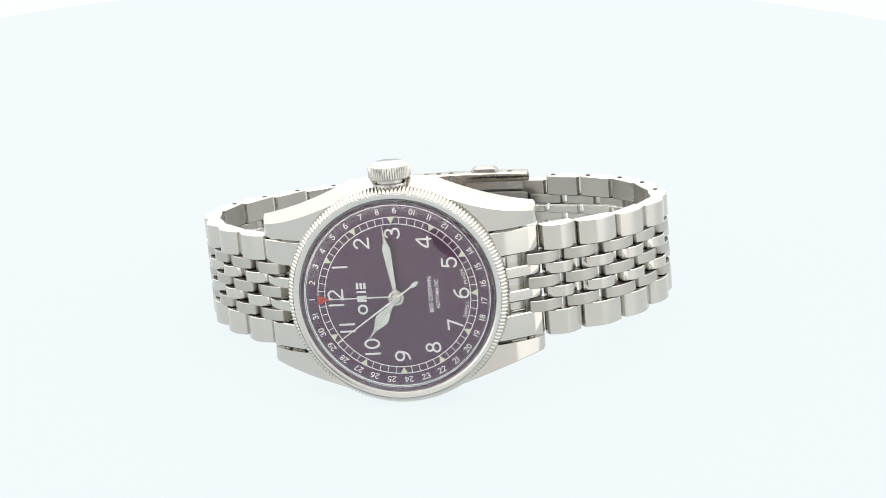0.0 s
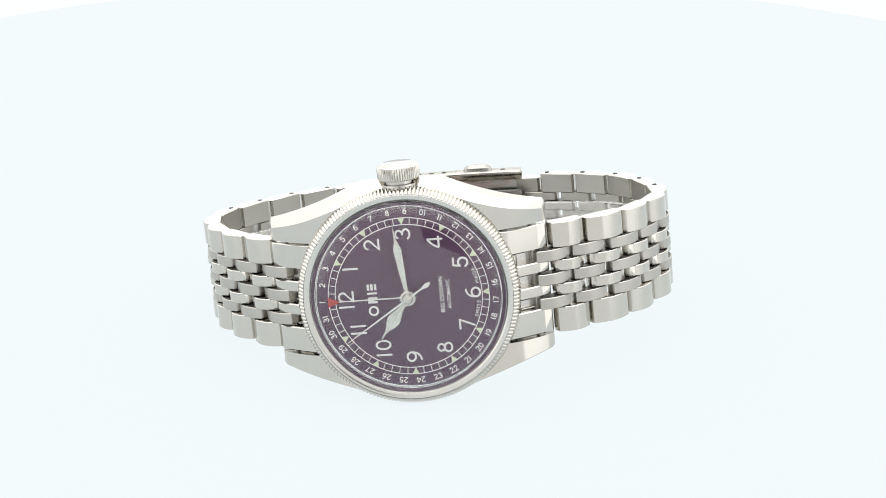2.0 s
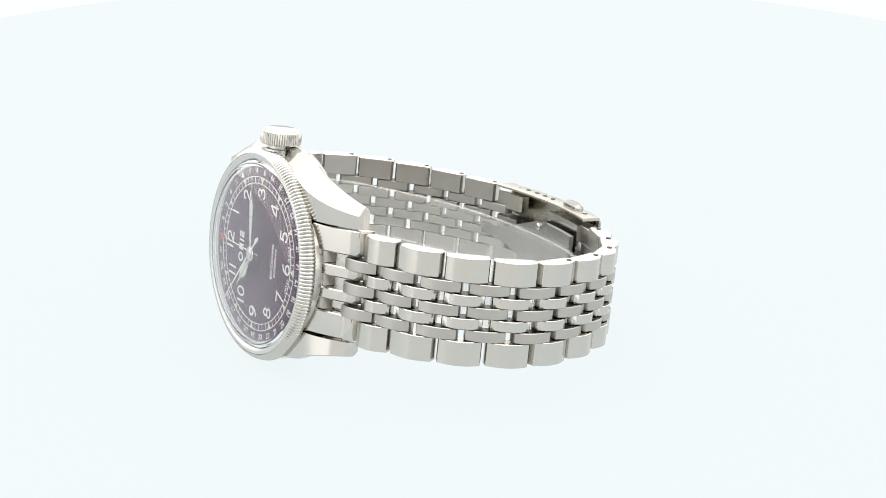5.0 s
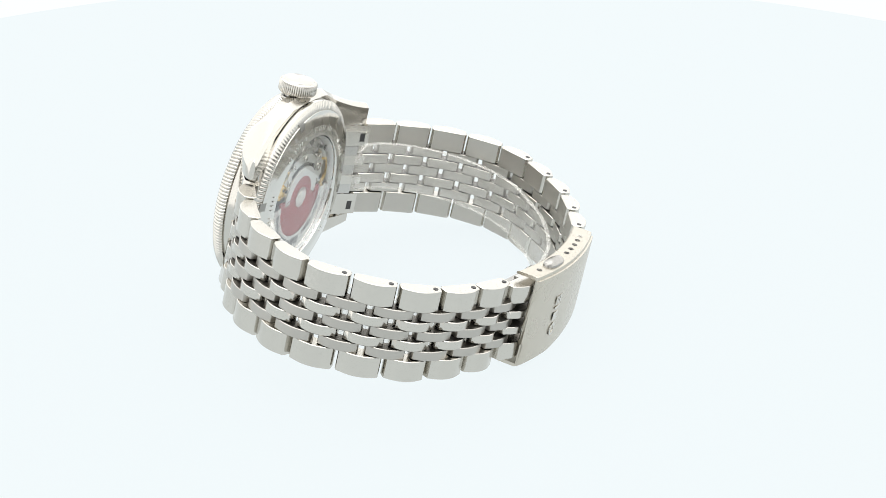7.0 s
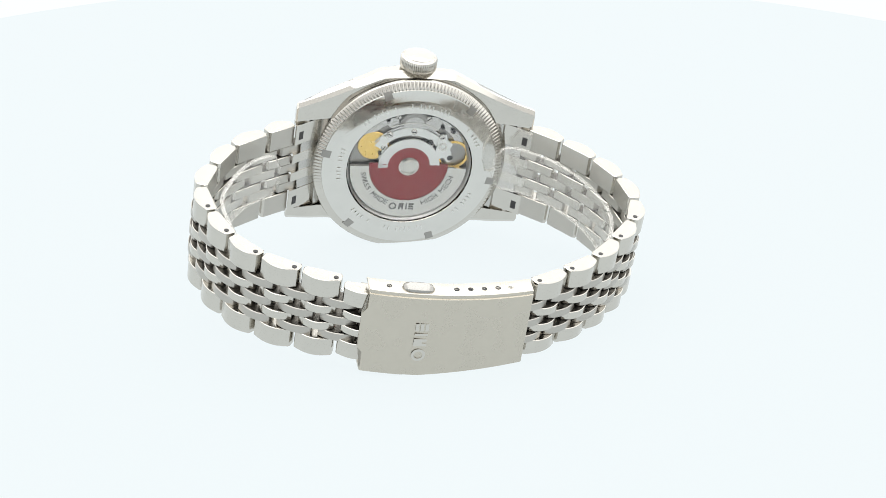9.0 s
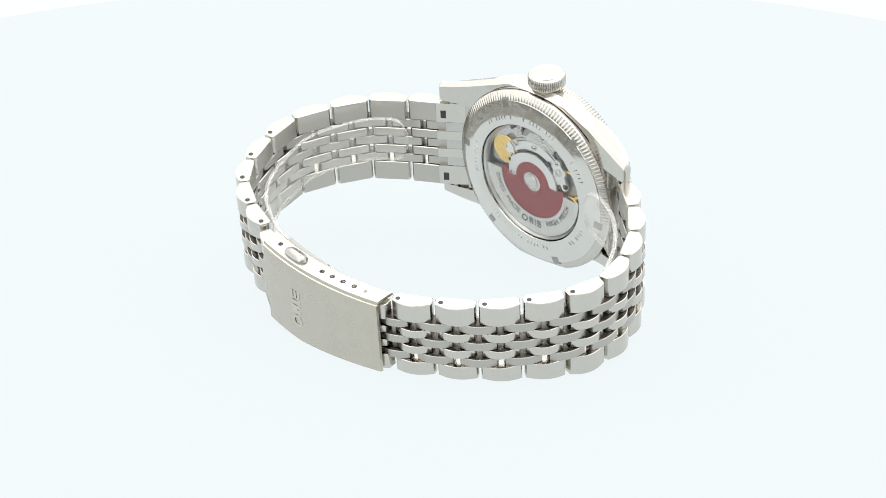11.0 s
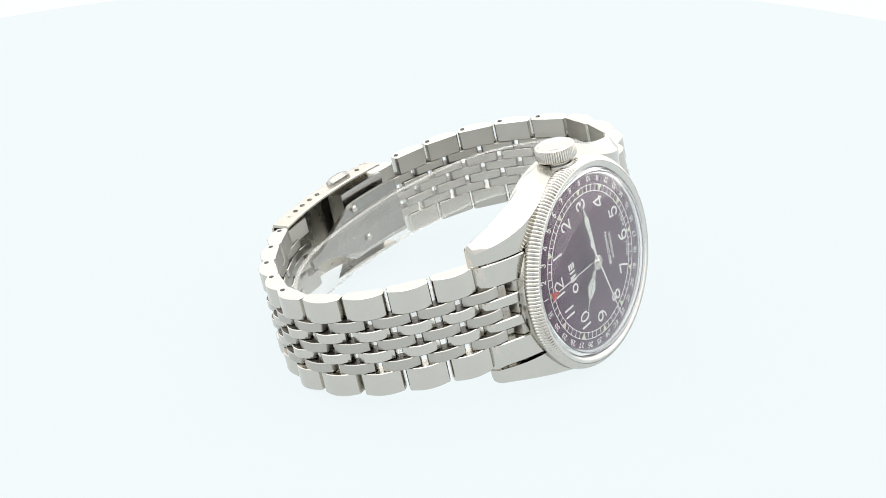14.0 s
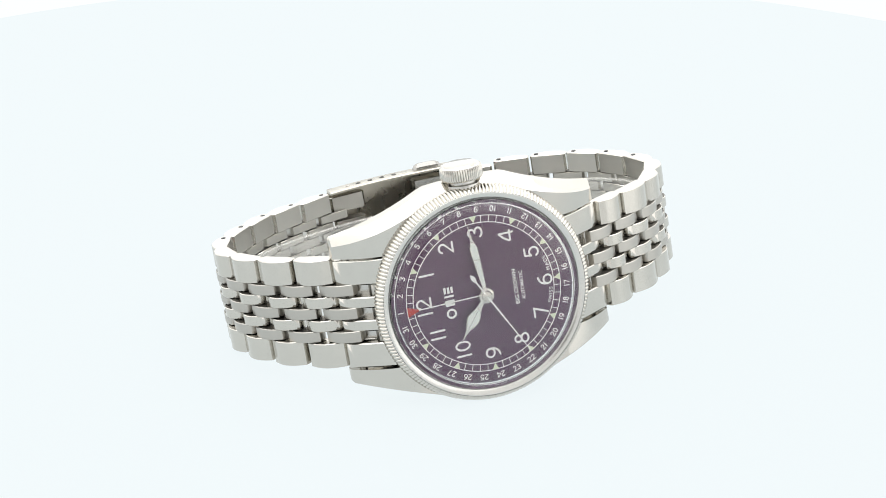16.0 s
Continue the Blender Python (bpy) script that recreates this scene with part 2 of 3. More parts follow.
class Way:
    """A smooth line through points of the y-z plane, by its length."""

    def __init__(self, pts):
        p = [np.array(a, float) for a in pts]
        p = [2 * p[0] - p[1]] + p + [2 * p[-1] - p[-2]]
        fine = []
        for a, b, c, d in zip(p, p[1:], p[2:], p[3:]):
            for i in range(20):
                u = i / 20
                fine.append(0.5 * (2 * b + (c - a) * u + (2 * a - 5 * b + 4 * c - d) * u * u + (3 * b - a - 3 * c + d) * u ** 3))
        fine.append(p[-2])
        self.p = np.array(fine)
        self.s = np.r_[0, np.cumsum(np.hypot(*np.diff(self.p, axis=0).T))]
        self.length = self.s[-1]

    def at(self, s):
        return np.array([np.interp(s, self.s, self.p[:, k]) for k in (0, 1)])

    def tangent(self, s):
        d = self.at(s + 0.6) - self.at(s - 0.6)
        return d / np.hypot(*d)


def skew(y):
    """The bracelet leans a little across its width."""
    return 0.012 * y


def frame_on(way, side, s, x, out=0.0):
    """The pose of a piece at length s: its y along the bracelet, its z outwards."""
    (y, z), (ty, tz) = way.at(s), way.tangent(s)
    sx = 1 if side > 0 else -1
    # outward normal of the ring
    n = Vector((0, -tz, ty)) * (1 if side > 0 else 1) * sx
    if n.y * (y + 3) + n.z * (z + 32) < 0:
        n = -n
    t = Vector((0, ty, tz))
    xx = t.cross(n)
    m = Matrix((xx, t, n)).transposed().to_4x4()
    m.translation = Vector((skew(y) + x, y + n.y * out, z + n.z * out)) * MM
    return m


def link_bm(width, length, thick, bow, round_end):
    """One solid link: a bowed top, rounded ends and softened edges."""
    h, L = thick / 2, length / 2
    prof = []
    n = 12
    for i in range(n + 1):
        u = -1 + 2 * i / n
        prof.append((u * (L - round_end), h - bow * u * u))
    e = h - bow
    prof += [(L - 0.3 * round_end, e - 0.3 * round_end), (L, e - round_end), (L, -h + 0.45), (L - 0.4, -h), (-L + 0.4, -h), (-L, -h + 0.45), (-L, e - round_end), (-L + 0.3 * round_end, e - 0.3 * round_end)]
    c = 0.12

    def row(x, inset):
        k = 1 - inset / L
        return [(x, a * k, b * (1 - inset / h)) for a, b in prof]
    w = width / 2
    return loft([row(-w, c), row(-w + c, 0), row(w - c, 0), row(w, c)])


def rows_of(width):
    """Middle and width of the seven rows across a bracelet of that width."""
    outer, inner = width * 0.232, width * 0.1072
    xs, x = [], -width / 2
    for i in range(7):
        w = outer if i in (0, 6) else inner
        xs.append((x + w / 2, w - 0.1))
        x += w
    return xs


THICK = 3.3


def bracelet_side(pts, side, links, slip):
    """slip: millimetres by which each joint lies past its even place."""
    way = Way(pts)
    pitch = (way.length - 7.6) / 9.0 if links == 9 else way.length / links
    outer = part("outer_link", link_bm(4.3, pitch - 0.6, THICK, 0.95, 0.5), LINK_POLISH, watch, "polished steel outer bracelet link", under=INSIDE)
    # centre links: the shade between rows is painted on their flanks
    inner = part("centre_link", link_bm(1.95, pitch - 1.05, THICK, 1.15, 0.45), LINK_POLISH, watch, "polished narrow steel bracelet link", under=INSIDE, flank=GAP_SHADE)
    brush = part("centre_link", link_bm(1.95, pitch - 1.05, THICK - 0.4, 0.7, 0.45), BRUSHED, watch, "brushed narrow steel bracelet link", under=INSIDE, flank=GAP_SHADE)
    hole = part("link_pin", lathe([(0.02, 0.03), (0.2, 0.03), (0.44, 0.02), (0.48, -0.2)], 14), DARK, watch, "dark pin hole in link end")
    first = {outer: True, inner: True, brush: True, hole: True}

    def along(s):
        return s + float(np.interp(s / pitch, range(len(slip)), slip))

    def spot(s, x, out=0.0):
        a, b = along(s - pitch / 2), along(s + pitch / 2)
        return frame_on(way, side, (a + b) / 2, x, out) @ Matrix.Diagonal((1, (b - a) / pitch, 1, 1))

    def put(ob, m, sx=1.0):
        m = m @ Matrix.Diagonal((sx, 1, 1, 1))
        if first[ob]:
            first[ob] = False
            ob.matrix_basis = m
        else:
            again(ob, m, watch)

    for k in range(links):
        s = (k + 0.5) * pitch
        wide = 20.0 - 3.6 * min(1, s / (9 * pitch))
        for i, (x, w) in enumerate(rows_of(wide)):
            if i in (0, 6):
                put(outer, spot(s, x), w / 4.3)
            elif i in (2, 4):
                put(inner, spot(s, x), w / 1.95)
            else:
                put(brush, spot(s + pitch / 2, x), w / 1.95)
                if k == 0:
                    put(brush, spot(s - pitch / 2, x), w / 1.95)
        if k == links - 1:
            for i, (x, w) in enumerate(rows_of(14.6)):
                if i in (0, 6):
                    put(outer, spot(s + pitch, x, 0.7), w / 4.3)
                elif i in (2, 4):
                    put(inner, spot(s + pitch, x, 0.7), w / 1.95)
        if k >= links - 5:
            m = frame_on(way, side, along(s + pitch * 0.33), wide / 2)
            m = Matrix.Translation(m.translation) @ pose(0, 0, 0, 0, 90, 0)
            put(hole, m)


bracelet_side(SIX, -1, 9, (0, -1.1, -0.6, -0.3, 0, 0.4, 0.7, 0.7, 0.7, 0.5))
bracelet_side(TWELVE, 1, 9, (0,) * 10)


# ---- case ----
def case():
    bm = lathe([(17.3, -6.4), (18.5, -6.4), (18.7, -6.0), (18.7, -1.7), (18.4, -1.45), (17.2, -1.45)], 120, closed=True)
    # the two flanks with their lugs
    ys = [-24.1, -23.8] + [-23 + 46 * i / 46 for i in range(47)] + [23.8, 24.1]

    def half(y):
        a = abs(y)
        u = (max(a, 7.5) - 15) / 9
        xi = max(math.sqrt(max(17.4 ** 2 - a * a, 0)), 10.15)
        xd = 14.9 - 2.9 * u + 0.5 * u * u + 0.1 * u ** 3 + 0.012 * max(7.5 - a, 0)
        zd = min(-1.34 - 1.88 * u - 2.98 * u * u - 0.55 * u ** 3, -1.0) if a > 12 else -1.05
        ub = (a - 15) / 9
        xb = min(20.3 - 0.006 * a * a, 16.6 - 3.3 * ub + 0.75 * ub * ub)
        zb = -5.7 - 1.7 * ub - 0.45 * ub * ub if a > 6 else -4.65
        return xi, max(xd, xi + 0.4), zd, xb, zb
    for sx in (1, -1):
        secs = []
        for y in ys:
            xi, xd, zd, xb, zb = half(y)
            if sx < 0:
                nip = math.exp(-((abs(y) - 13.5) / 4.5) ** 2)
                xb = xd + 0.45 / (1 + (abs(y) / 14.0) ** 4) - 1.3 * nip
            k = 0.3 if abs(y) > 24 else 0.0
            puff = (1.15 if sx > 0 else 0.1) / (1 + (abs(y) / 12.5) ** 3)
            low = min(-6.25, zb - 0.9)
            secs.append([(sx * xi, y, zd - 0.25 - k), (sx * (xd - 0.2 - k), y, zd - k), (sx * (xd - k), y, zd - 0.2 - k),
                         (sx * ((xd + xb) / 2 + puff - k), y, (zd + zb) / 2 - k), (sx * (xb - k), y, zb),
                         (sx * (xb - 0.15 - k), y, zb - 0.3), (sx * max(xb - 0.9 - k, xi + 0.3), y, low + k), (sx * xi, y, low + k)])
        loft(secs, bm)
    return bm


part("case", case(), POLISHED, watch, "satin steel case with four curved lugs", smooth=24)


def bezel():
    # coin edge: fine ridges run down the sloping outside
    prof = [(18.5, 0.35), (19.2, 0.45), (19.4, 0.9), (19.3, 1.6), (19.0, 2.3), (18.45, 2.85), (18.2, 2.9)]

    def cut(i, j):
        if 1 <= i <= 5:
            d = (0.0, -0.05, -0.22, -0.05)[j % 4]
            return d, d * (0.7 if i > 2 else 0)
        return 0, 0
    return moved(lathe(prof, 720, cut), Matrix.Translation((0, 0, -2.05)))


part("bezel", bezel(), POLISHED, watch, "coin-edge fluted steel bezel", smooth=40)
part("bezel_ring", lathe([(18.2, 0.45), (18.25, 0.75), (18.12, 0.87), (17.95, 0.87), (17.4, 0.74), (17.0, 0.5), (16.9, 0.2)], 120), RING, watch, "polished sloping inner steel ring")

part("inner_flange", lathe([(16.9, 0.3), (16.85, 0.0), (16.55, -0.42)], 120), FLANGE, watch, "bright sloping flange round the dial")
dome = [16.95 * math.sin(radians(90 - 90 * i / 22)) for i in range(22)]
dome = [(r, 0.5 + 2.45 * math.sqrt(max(1 - (r / 16.951) ** 3.4, 0))) for r in dome] + [(0.02, 2.95)]
inner_dome = [(r * 0.945, 0.1 + (z - 0.5) * 0.86) for r, z in reversed(dome)]
crystal = part("crystal", lathe([(16.95, 0.15)] + dome + inner_dome + [(16.0, 0.05)], 128, closed=True), GLASS, watch, "clear domed sapphire crystal")
crystal.visible_shadow = False

# ---- dial ----
dial = part("dial", disc(16.75, -0.5, 0.0, 128), DIAL, watch, "burgundy purple sunray dial")


def polar(deg, r):
    return r * math.sin(radians(deg)), r * math.cos(radians(deg))


for r in (12.72, 13.92):
    part("minute_track", lathe([(r - 0.07, 0.0), (r - 0.07, 0.04), (r + 0.07, 0.04), (r + 0.07, 0.0)], 128), WHITE, dial, "thin white printed ring")
tick = part("minute_mark", plate([(-0.06, 12.72), (0.06, 12.72), (0.06, 13.9), (-0.06, 13.9)], 0.0, 0.036), WHITE, dial)
marker = part("hour_marker", plate([(0, 12.75), (0.62, 13.9), (-0.62, 13.9)], 0.0, 0.09), LUME, dial, "pale green luminous triangle")
for i in range(1, 60):
    if i % 5:
        again(tick, spin_z(-6 * i), dial)
    else:
        again(marker, spin_z(-6 * i), dial)



def arc_line(cx, cy, rx, ry, a0, a1, n=14):
    return [(cx + rx * math.cos(radians(a0 + (a1 - a0) * i / n)), cy + ry * math.sin(radians(a0 + (a1 - a0) * i / n))) for i in range(n + 1)]


def bend_line(a, b, c, n=10):
    return [tuple((1 - u) ** 2 * p + 2 * u * (1 - u) * q + u * u * r for p, q, r in zip(a, b, c)) for u in [i / n for i in range(n + 1)]]


def strokes_of(ch):
    """Centre lines of a printed digit in a box one unit high."""
    if ch == "0":
        return [arc_line(0, 0, 0.31, 0.5, 90, 450, 24)]
    if ch == "1":
        return [[(0, -0.5), (0, 0), (0, 0.5)]]
    if ch == "2":
        return [arc_line(0, 0.22, 0.3, 0.28, 165, -38) + [(-0.34, -0.5), (-0.3, -0.5), (0.36, -0.5)]]
    if ch == "3":
        return [arc_line(-0.03, 0.26, 0.27, 0.24, 155, -90), arc_line(-0.03, -0.24, 0.35, 0.26, 90, -155)]
    if ch == "4":
        return [[(0.2, -0.5), (0.2, 0), (0.2, 0.5)], bend_line((0.2, 0.5), (-0.16, 0.26), (-0.36, -0.16)) + bend_line((-0.37, -0.2), (-0.38, -0.27), (-0.3, -0.27), 4) + [(0.36, -0.27)]]
    if ch == "5":
        return [[(0.29, 0.5), (-0.2, 0.5), (-0.26, 0.06)], arc_line(-0.01, -0.17, 0.33, 0.33, 138, -150)]
    if ch == "6":
        return [arc_line(0, -0.2, 0.32, 0.3, 180, 540, 22), bend_line((-0.32, -0.2), (-0.32, 0.42), (0.22, 0.5))]
    if ch == "7":
        return [[(-0.31, 0.5), (0.33, 0.5), (0.13, 0.0), (-0.09, -0.5)]]
    if ch == "8":
        return [arc_line(0, 0.26, 0.25, 0.24, 90, 450, 20), arc_line(0, -0.24, 0.32, 0.26, 90, 450, 20)]
    return [[(-x, -y) for x, y in line] for line in strokes_of("6")]


def stroke_bm(line, width, depth, bm):
    """A printed line of even width with rounded ends."""
    p = [Vector(q) for q in line]
    h = width / 2
    t0, t1 = (p[1] - p[0]).normalized(), (p[-1] - p[-2]).normalized()
    if (p[0] - p[-1]).length > 1e-4:
        p = [p[0] - t0 * h, p[0] - t0 * h * 0.7] + p + [p[-1] + t1 * h * 0.7, p[-1] + t1 * h]
        wide = [0.3, 0.72] + [1.0] * (len(p) - 4) + [0.72, 0.3]
    else:
        wide = [1.0] * len(p)
    secs = []
    for i, q in enumerate(p):
        d0 = (q - p[i - 1]).normalized() if i else (p[1] - q).normalized()
        d1 = (p[i + 1] - q).normalized() if i + 1 < len(p) else d0
        t = (d0 + d1).normalized() if (d0 + d1).length > 0.05 else d0
        k = h * wide[i] / max(t.dot(d0), 0.6)
        n = Vector((-t.y, t.x)) * k
        secs.append([(q.x + n.x, q.y + n.y, 0), (q.x - n.x, q.y - n.y, 0), (q.x - n.x * 0.9, q.y - n.y * 0.9, depth), (q.x + n.x * 0.9, q.y + n.y * 0.9, depth)])
    return loft(secs, bm)


def number_bm(body, height, width, depth=0.05, squeeze=1.0):
    """Digits drawn with one pen width, centred on the origin."""
    bm = bmesh.new()
    step = [0.52 if ch == "1" else 0.96 for ch in body]
    x, h = -sum(step) / 2, height - width
    for ch, w in zip(body, step):
        for line in strokes_of(ch):
            stroke_bm([((px + x + w / 2) * h * squeeze, py * h) for px, py in line], width, depth, bm)
        x += w
    return bm


NUMERAL_R = {1: 11.1, 2: 11.0, 3: 11.1, 4: 10.75, 5: 10.9, 6: 11.15, 7: 11.15, 8: 10.95, 9: 10.8, 10: 10.4, 11: 10.7, 12: 10.85}
for n in range(1, 13):
    x, y = polar(30 * n, NUMERAL_R[n])
    part("hour_numeral", moved(number_bm(str(n), 2.8, 0.36, 0.06), Matrix.Translation((x, y, 0.0))), WHITE, dial)
for d in range(1, 32):
    a = (d - 1) * 360 / 31
    x, y = polar(a, 15.08)
    flip = 180 if 9 <= d <= 23 else 0
    part("date_numeral", moved(number_bm(str(d), 1.1, 0.16, 0.04, 0.9), Matrix.Translation((x, y, 0)) @ spin_z(-a + flip)), WHITE, dial)


def fitted(body, length, height, bold):
    """A line of letters of that length and cap height."""
    bm = text_bm(body, height, 0.04, bold)
    w = max(v.co.x for v in bm.verts) - min(v.co.x for v in bm.verts)
    return moved(bm, Matrix.Diagonal((length / w, 1, 1, 1)))


part("lettering", moved(fitted("BIG CROWN", 6.3, 0.74, 0.014), Matrix.Translation((0, -5.75, 0))), WHITE, dial)
part("lettering", moved(fitted("AUTOMATIC", 5.2, 0.66, 0.008), Matrix.Translation((0, -6.95, 0))), WHITE, dial)


def spaced(body):
    """Places of letters along a line, in steps, by how wide each is."""
    wide = {"I": 0.5, " ": 0.7, "M": 1.2, "W": 1.3, "S": 0.85, "E": 0.9}
    x, out = 0.0, []
    for ch in body:
        w = wide.get(ch, 1.0)
        out.append(x + w / 2)
        x += w
    return [p - x / 2 for p in out]


def curved_text(name, body, r, mid, step, height, parent, material, z, outward=False, back=False):
    """Letters one by one along a circle, one mesh for the line."""
    bm = bmesh.new()
    places = spaced(body)
    for i, ch in enumerate(body):
        if ch == " ":
            continue
        a = mid + places[i] * step * (1 if outward else -1)
        x, y = polar(a, r)
        t = moved(text_bm(ch, height, 0.03), Matrix.Translation((x, y, z)) @ spin_z(-a + (0 if outward else 180)))
        me = bpy.data.meshes.new("tmp")
        t.to_mesh(me)
        t.free()
        bm.from_mesh(me)
        bpy.data.meshes.remove(me)
    if back:
        moved(bm, Matrix.Diagonal((1, -1, 1, 1)))
    return part(name, bm, material, parent)


curved_text("lettering", "SWISS", 12.15, 194, 3.3, 0.62, dial, WHITE, 0.0)
curved_text("lettering", "MADE", 12.15, 166, 3.5, 0.62, dial, WHITE, 0.0)


def emblem_shapes(scale, depth):
    """Plain shapes in a row: a ring, a notched block, a bar and three short bars."""
    out = [lathe([(0.52, 0), (0.52, depth), (0.86, depth), (0.86, 0)], 32)]
    moved(out[0], Matrix.Translation((-2.05, 0, 0)))
    block = [(-0.55, -0.8), (-0.2, -0.8), (-0.1, -0.2), (0.05, -0.2), (0.2, -0.8), (0.5, -0.8), (0.5, 0.8), (-0.55, 0.8)]
    out.append(moved(plate(block, 0, depth), Matrix.Translation((-0.2, 0, 0))))
    out.append(plate([(0.78, -0.8), (1.1, -0.8), (1.1, 0.8), (0.78, 0.8)], 0, depth))
    for lo in (-0.8, -0.2, 0.4):
        out.append(plate([(1.45, lo), (2.5, lo), (2.5, lo + 0.4), (1.45, lo + 0.4)], 0, depth))
    return [moved(b, Matrix.Diagonal((scale, scale, 1, 1))) for b in out]


for b in emblem_shapes(1.05, 0.05):
    part("emblem", moved(b, Matrix.Translation((0, 6.25, 0))), WHITE, dial)


dial.matrix_basis = shift_mm(0, 0, -0.4)


# ---- hands ----
def hand(name, prof, z, thick, material, label):
    pts = [(w, r) for r, w in prof] + [(-w, r) for r, w in reversed(prof)]
    return part(name, plate(pts, z, z + thick, bevel=0.05), material, watch, label)


def lume_on(parent, prof, z):
    pts = [(w, r) for r, w in prof] + [(-w, r) for r, w in reversed(prof)]
    return part("lume", plate(pts, z, z + 0.06), LUME_WHITE, parent, "white luminous fill")


date_hand = hand("date_hand", [(-1.2, 0.12), (12.2, 0.1)], 0.1, 0.1, WHITE, "thin white date pointer")
part("tip", plate([(-0.12, 12.0), (0.12, 12.0), (0.85, 13.95), (-0.85, 13.95)], 0.09, 0.23), RED, date_hand, "red triangular tip")
hour_hand = hand("hour_hand", [(-0.6, 0.4), (1.9, 0.34), (2.9, 0.55), (4.0, 1.05), (4.9, 1.22), (5.8, 0.9), (6.7, 0.4), (7.3, 0.2), (9.1, 0.06)], 0.45, 0.15, POLISHED, "steel hour hand with leaf shape")
for side in (1, -1):
    pts = [(0.08, 2.9), (0.42, 3.1), (0.88, 4.05), (1.02, 4.85), (0.74, 5.7), (0.3, 6.5), (0.08, 6.8)]
    part("lume", plate([(side * a, b) for a, b in pts], 0.59, 0.65), LUME_WHITE, hour_hand, "white luminous fill")
minute_hand = hand("minute_hand", [(-0.6, 0.38), (1.5, 0.34), (5.0, 0.55), (8.9, 0.76), (9.9, 0.3), (10.6, 0.14), (13.3, 0.05)], 0.85, 0.15, POLISHED, "steel minute hand with long blade")
lume_on(minute_hand, [(1.8, 0.22), (6.6, 0.48)], 0.99)
lume_on(minute_hand, [(6.8, 0.5), (8.85, 0.6), (9.7, 0.22)], 0.99)
date_hand.matrix_basis = spin_z(0)
hour_hand.matrix_basis = spin_z(-306.9)
minute_hand.matrix_basis = spin_z(-83.5)
second_hand = hand("second_hand", [(-3.6, 0.13), (-1, 0.16), (4, 0.15), (13.2, 0.06)], 1.25, 0.1, WHITE, "thin white second hand")
part("counterweight", plate([(0, -5.0), (0.25, -4.6), (0.42, -4.1), (0.3, -3.6), (0.12, -3.2), (-0.12, -3.2), (-0.3, -3.6), (-0.42, -4.1), (-0.25, -4.6)], 1.24, 1.37), WHITE, second_hand, "small white leaf counterweight")
part("boss", lathe([(1.35, 0.8), (1.35, 1.05), (1.1, 1.15), (0.95, 1.15), (0.9, 1.25), (0.75, 1.45), (0.45, 1.5), (0.02, 1.5)], 40), POLISHED, watch, "polished round hub of the hands")


# ---- crown ----
def crown():
    prof = [(0.02, 23.1), (2.6, 23.05), (2.88, 22.94), (2.98, 22.78), (3.15, 22.78), (3.55, 22.55), (3.68, 22.25), (3.68, 20.6), (3.45, 20.28), (2.6, 20.2)]

    def cut(i, j):
        return (((0, -0.04, -0.17, -0.04)[j % 4] if 5 <= i <= 8 else 0), 0)
    return moved(lathe(prof, 208, cut), Matrix.Translation((0, 0, -3.0)) @ pose(0, 0, 0, 0, 90, 0))


crown_ob = part("crown", crown(), POLISHED, watch, "large knurled steel crown", smooth=32)
part("crown_tube", moved(lathe([(2.3, 20.35), (2.3, 19.6), (2.9, 19.5), (3.0, 18.4)], 40), Matrix.Translation((0, 0, -3.0)) @ pose(0, 0, 0, 0, 90, 0)), SATIN, crown_ob)




# ---- end links between the lugs ----
def end_link(side):
    base = bmesh.new()
    sy = side

    def bar(bm, x0, x1, drop, y1=24.0, c=0.2, thick=3.2):
        secs = []
        for y in [16.2 + (y1 - 16.35) * i / 6 for i in range(7)] + [y1]:
            z = -1.5 - 5.2 * ((y - 15.0) / 9.0) ** 1.3 - drop
            e = 0.2 if y == y1 else 0
            secs.append([(x0, sy * y, z - c - e), (x0 + c, sy * y, z - e), (x1 - c, sy * y, z - e), (x1, sy * y, z - c - e), (x1, sy * y, z - thick + e), (x0, sy * y, z - thick + e)])
        return loft(secs, bm)
    bar(base, -9.9, 9.9, 1.6, 18.6, thick=2.4)
    bar(base, -5.2, 5.2, 2.5, 22.6, thick=0.6)
    ob = part("end_link", base, SATIN, watch, "steel end link fitted between the lugs")
    for i, (x, w) in enumerate(rows_of(19.6)):
        out = i in (0, 6)
        bright = i in (0, 2, 4, 6)
        if out:
            for px, py in ((x - w * 0.08, 22.3), ):
                secs = []
                for y in (py, py + 0.5, py + 0.9):
                    z = -4.73 - 5.2 * ((y - 15.0) / 9.0) ** 1.3
                    secs.append([(px - 0.9, sy * y, z), (px + 0.9, sy * y, z), (px + 0.9, sy * y, z + 0.2), (px - 0.9, sy * y, z + 0.2)])
                part("recess", loft(secs), DARK, ob, "dark recess in the end link")
        part("ridge", bar(bmesh.new(), x - w / 2, x + w / 2, 0.0 if bright else 0.35, 24.1 if bright else 18.8), POLISHED if bright else BRUSHED, ob)
    return ob


end_link(1)
end_link(-1)
for sy in (1, -1):
    part("spring_bar", moved(lathe([(0.02, -10.3), (0.75, -10.3), (0.75, 10.3), (0.02, 10.3)], 16), Matrix.Translation((0, sy * 21.7, -7.2)) @ pose(0, 0, 0, 0, 90, 0)), SATIN, watch)


# ---- back ----
def back_ring():
    prof = [(18.6, -6.2), (19.4, -6.4), (19.5, -7.3), (19.35, -7.55), (17.95, -8.15), (17.8, -8.1)]

    def cut(i, j):
        return (0, (0, 0.04, 0.2, 0.04)[j % 4]) if i in (3, 4) else (0, 0)
    return lathe(prof, 640, cut)


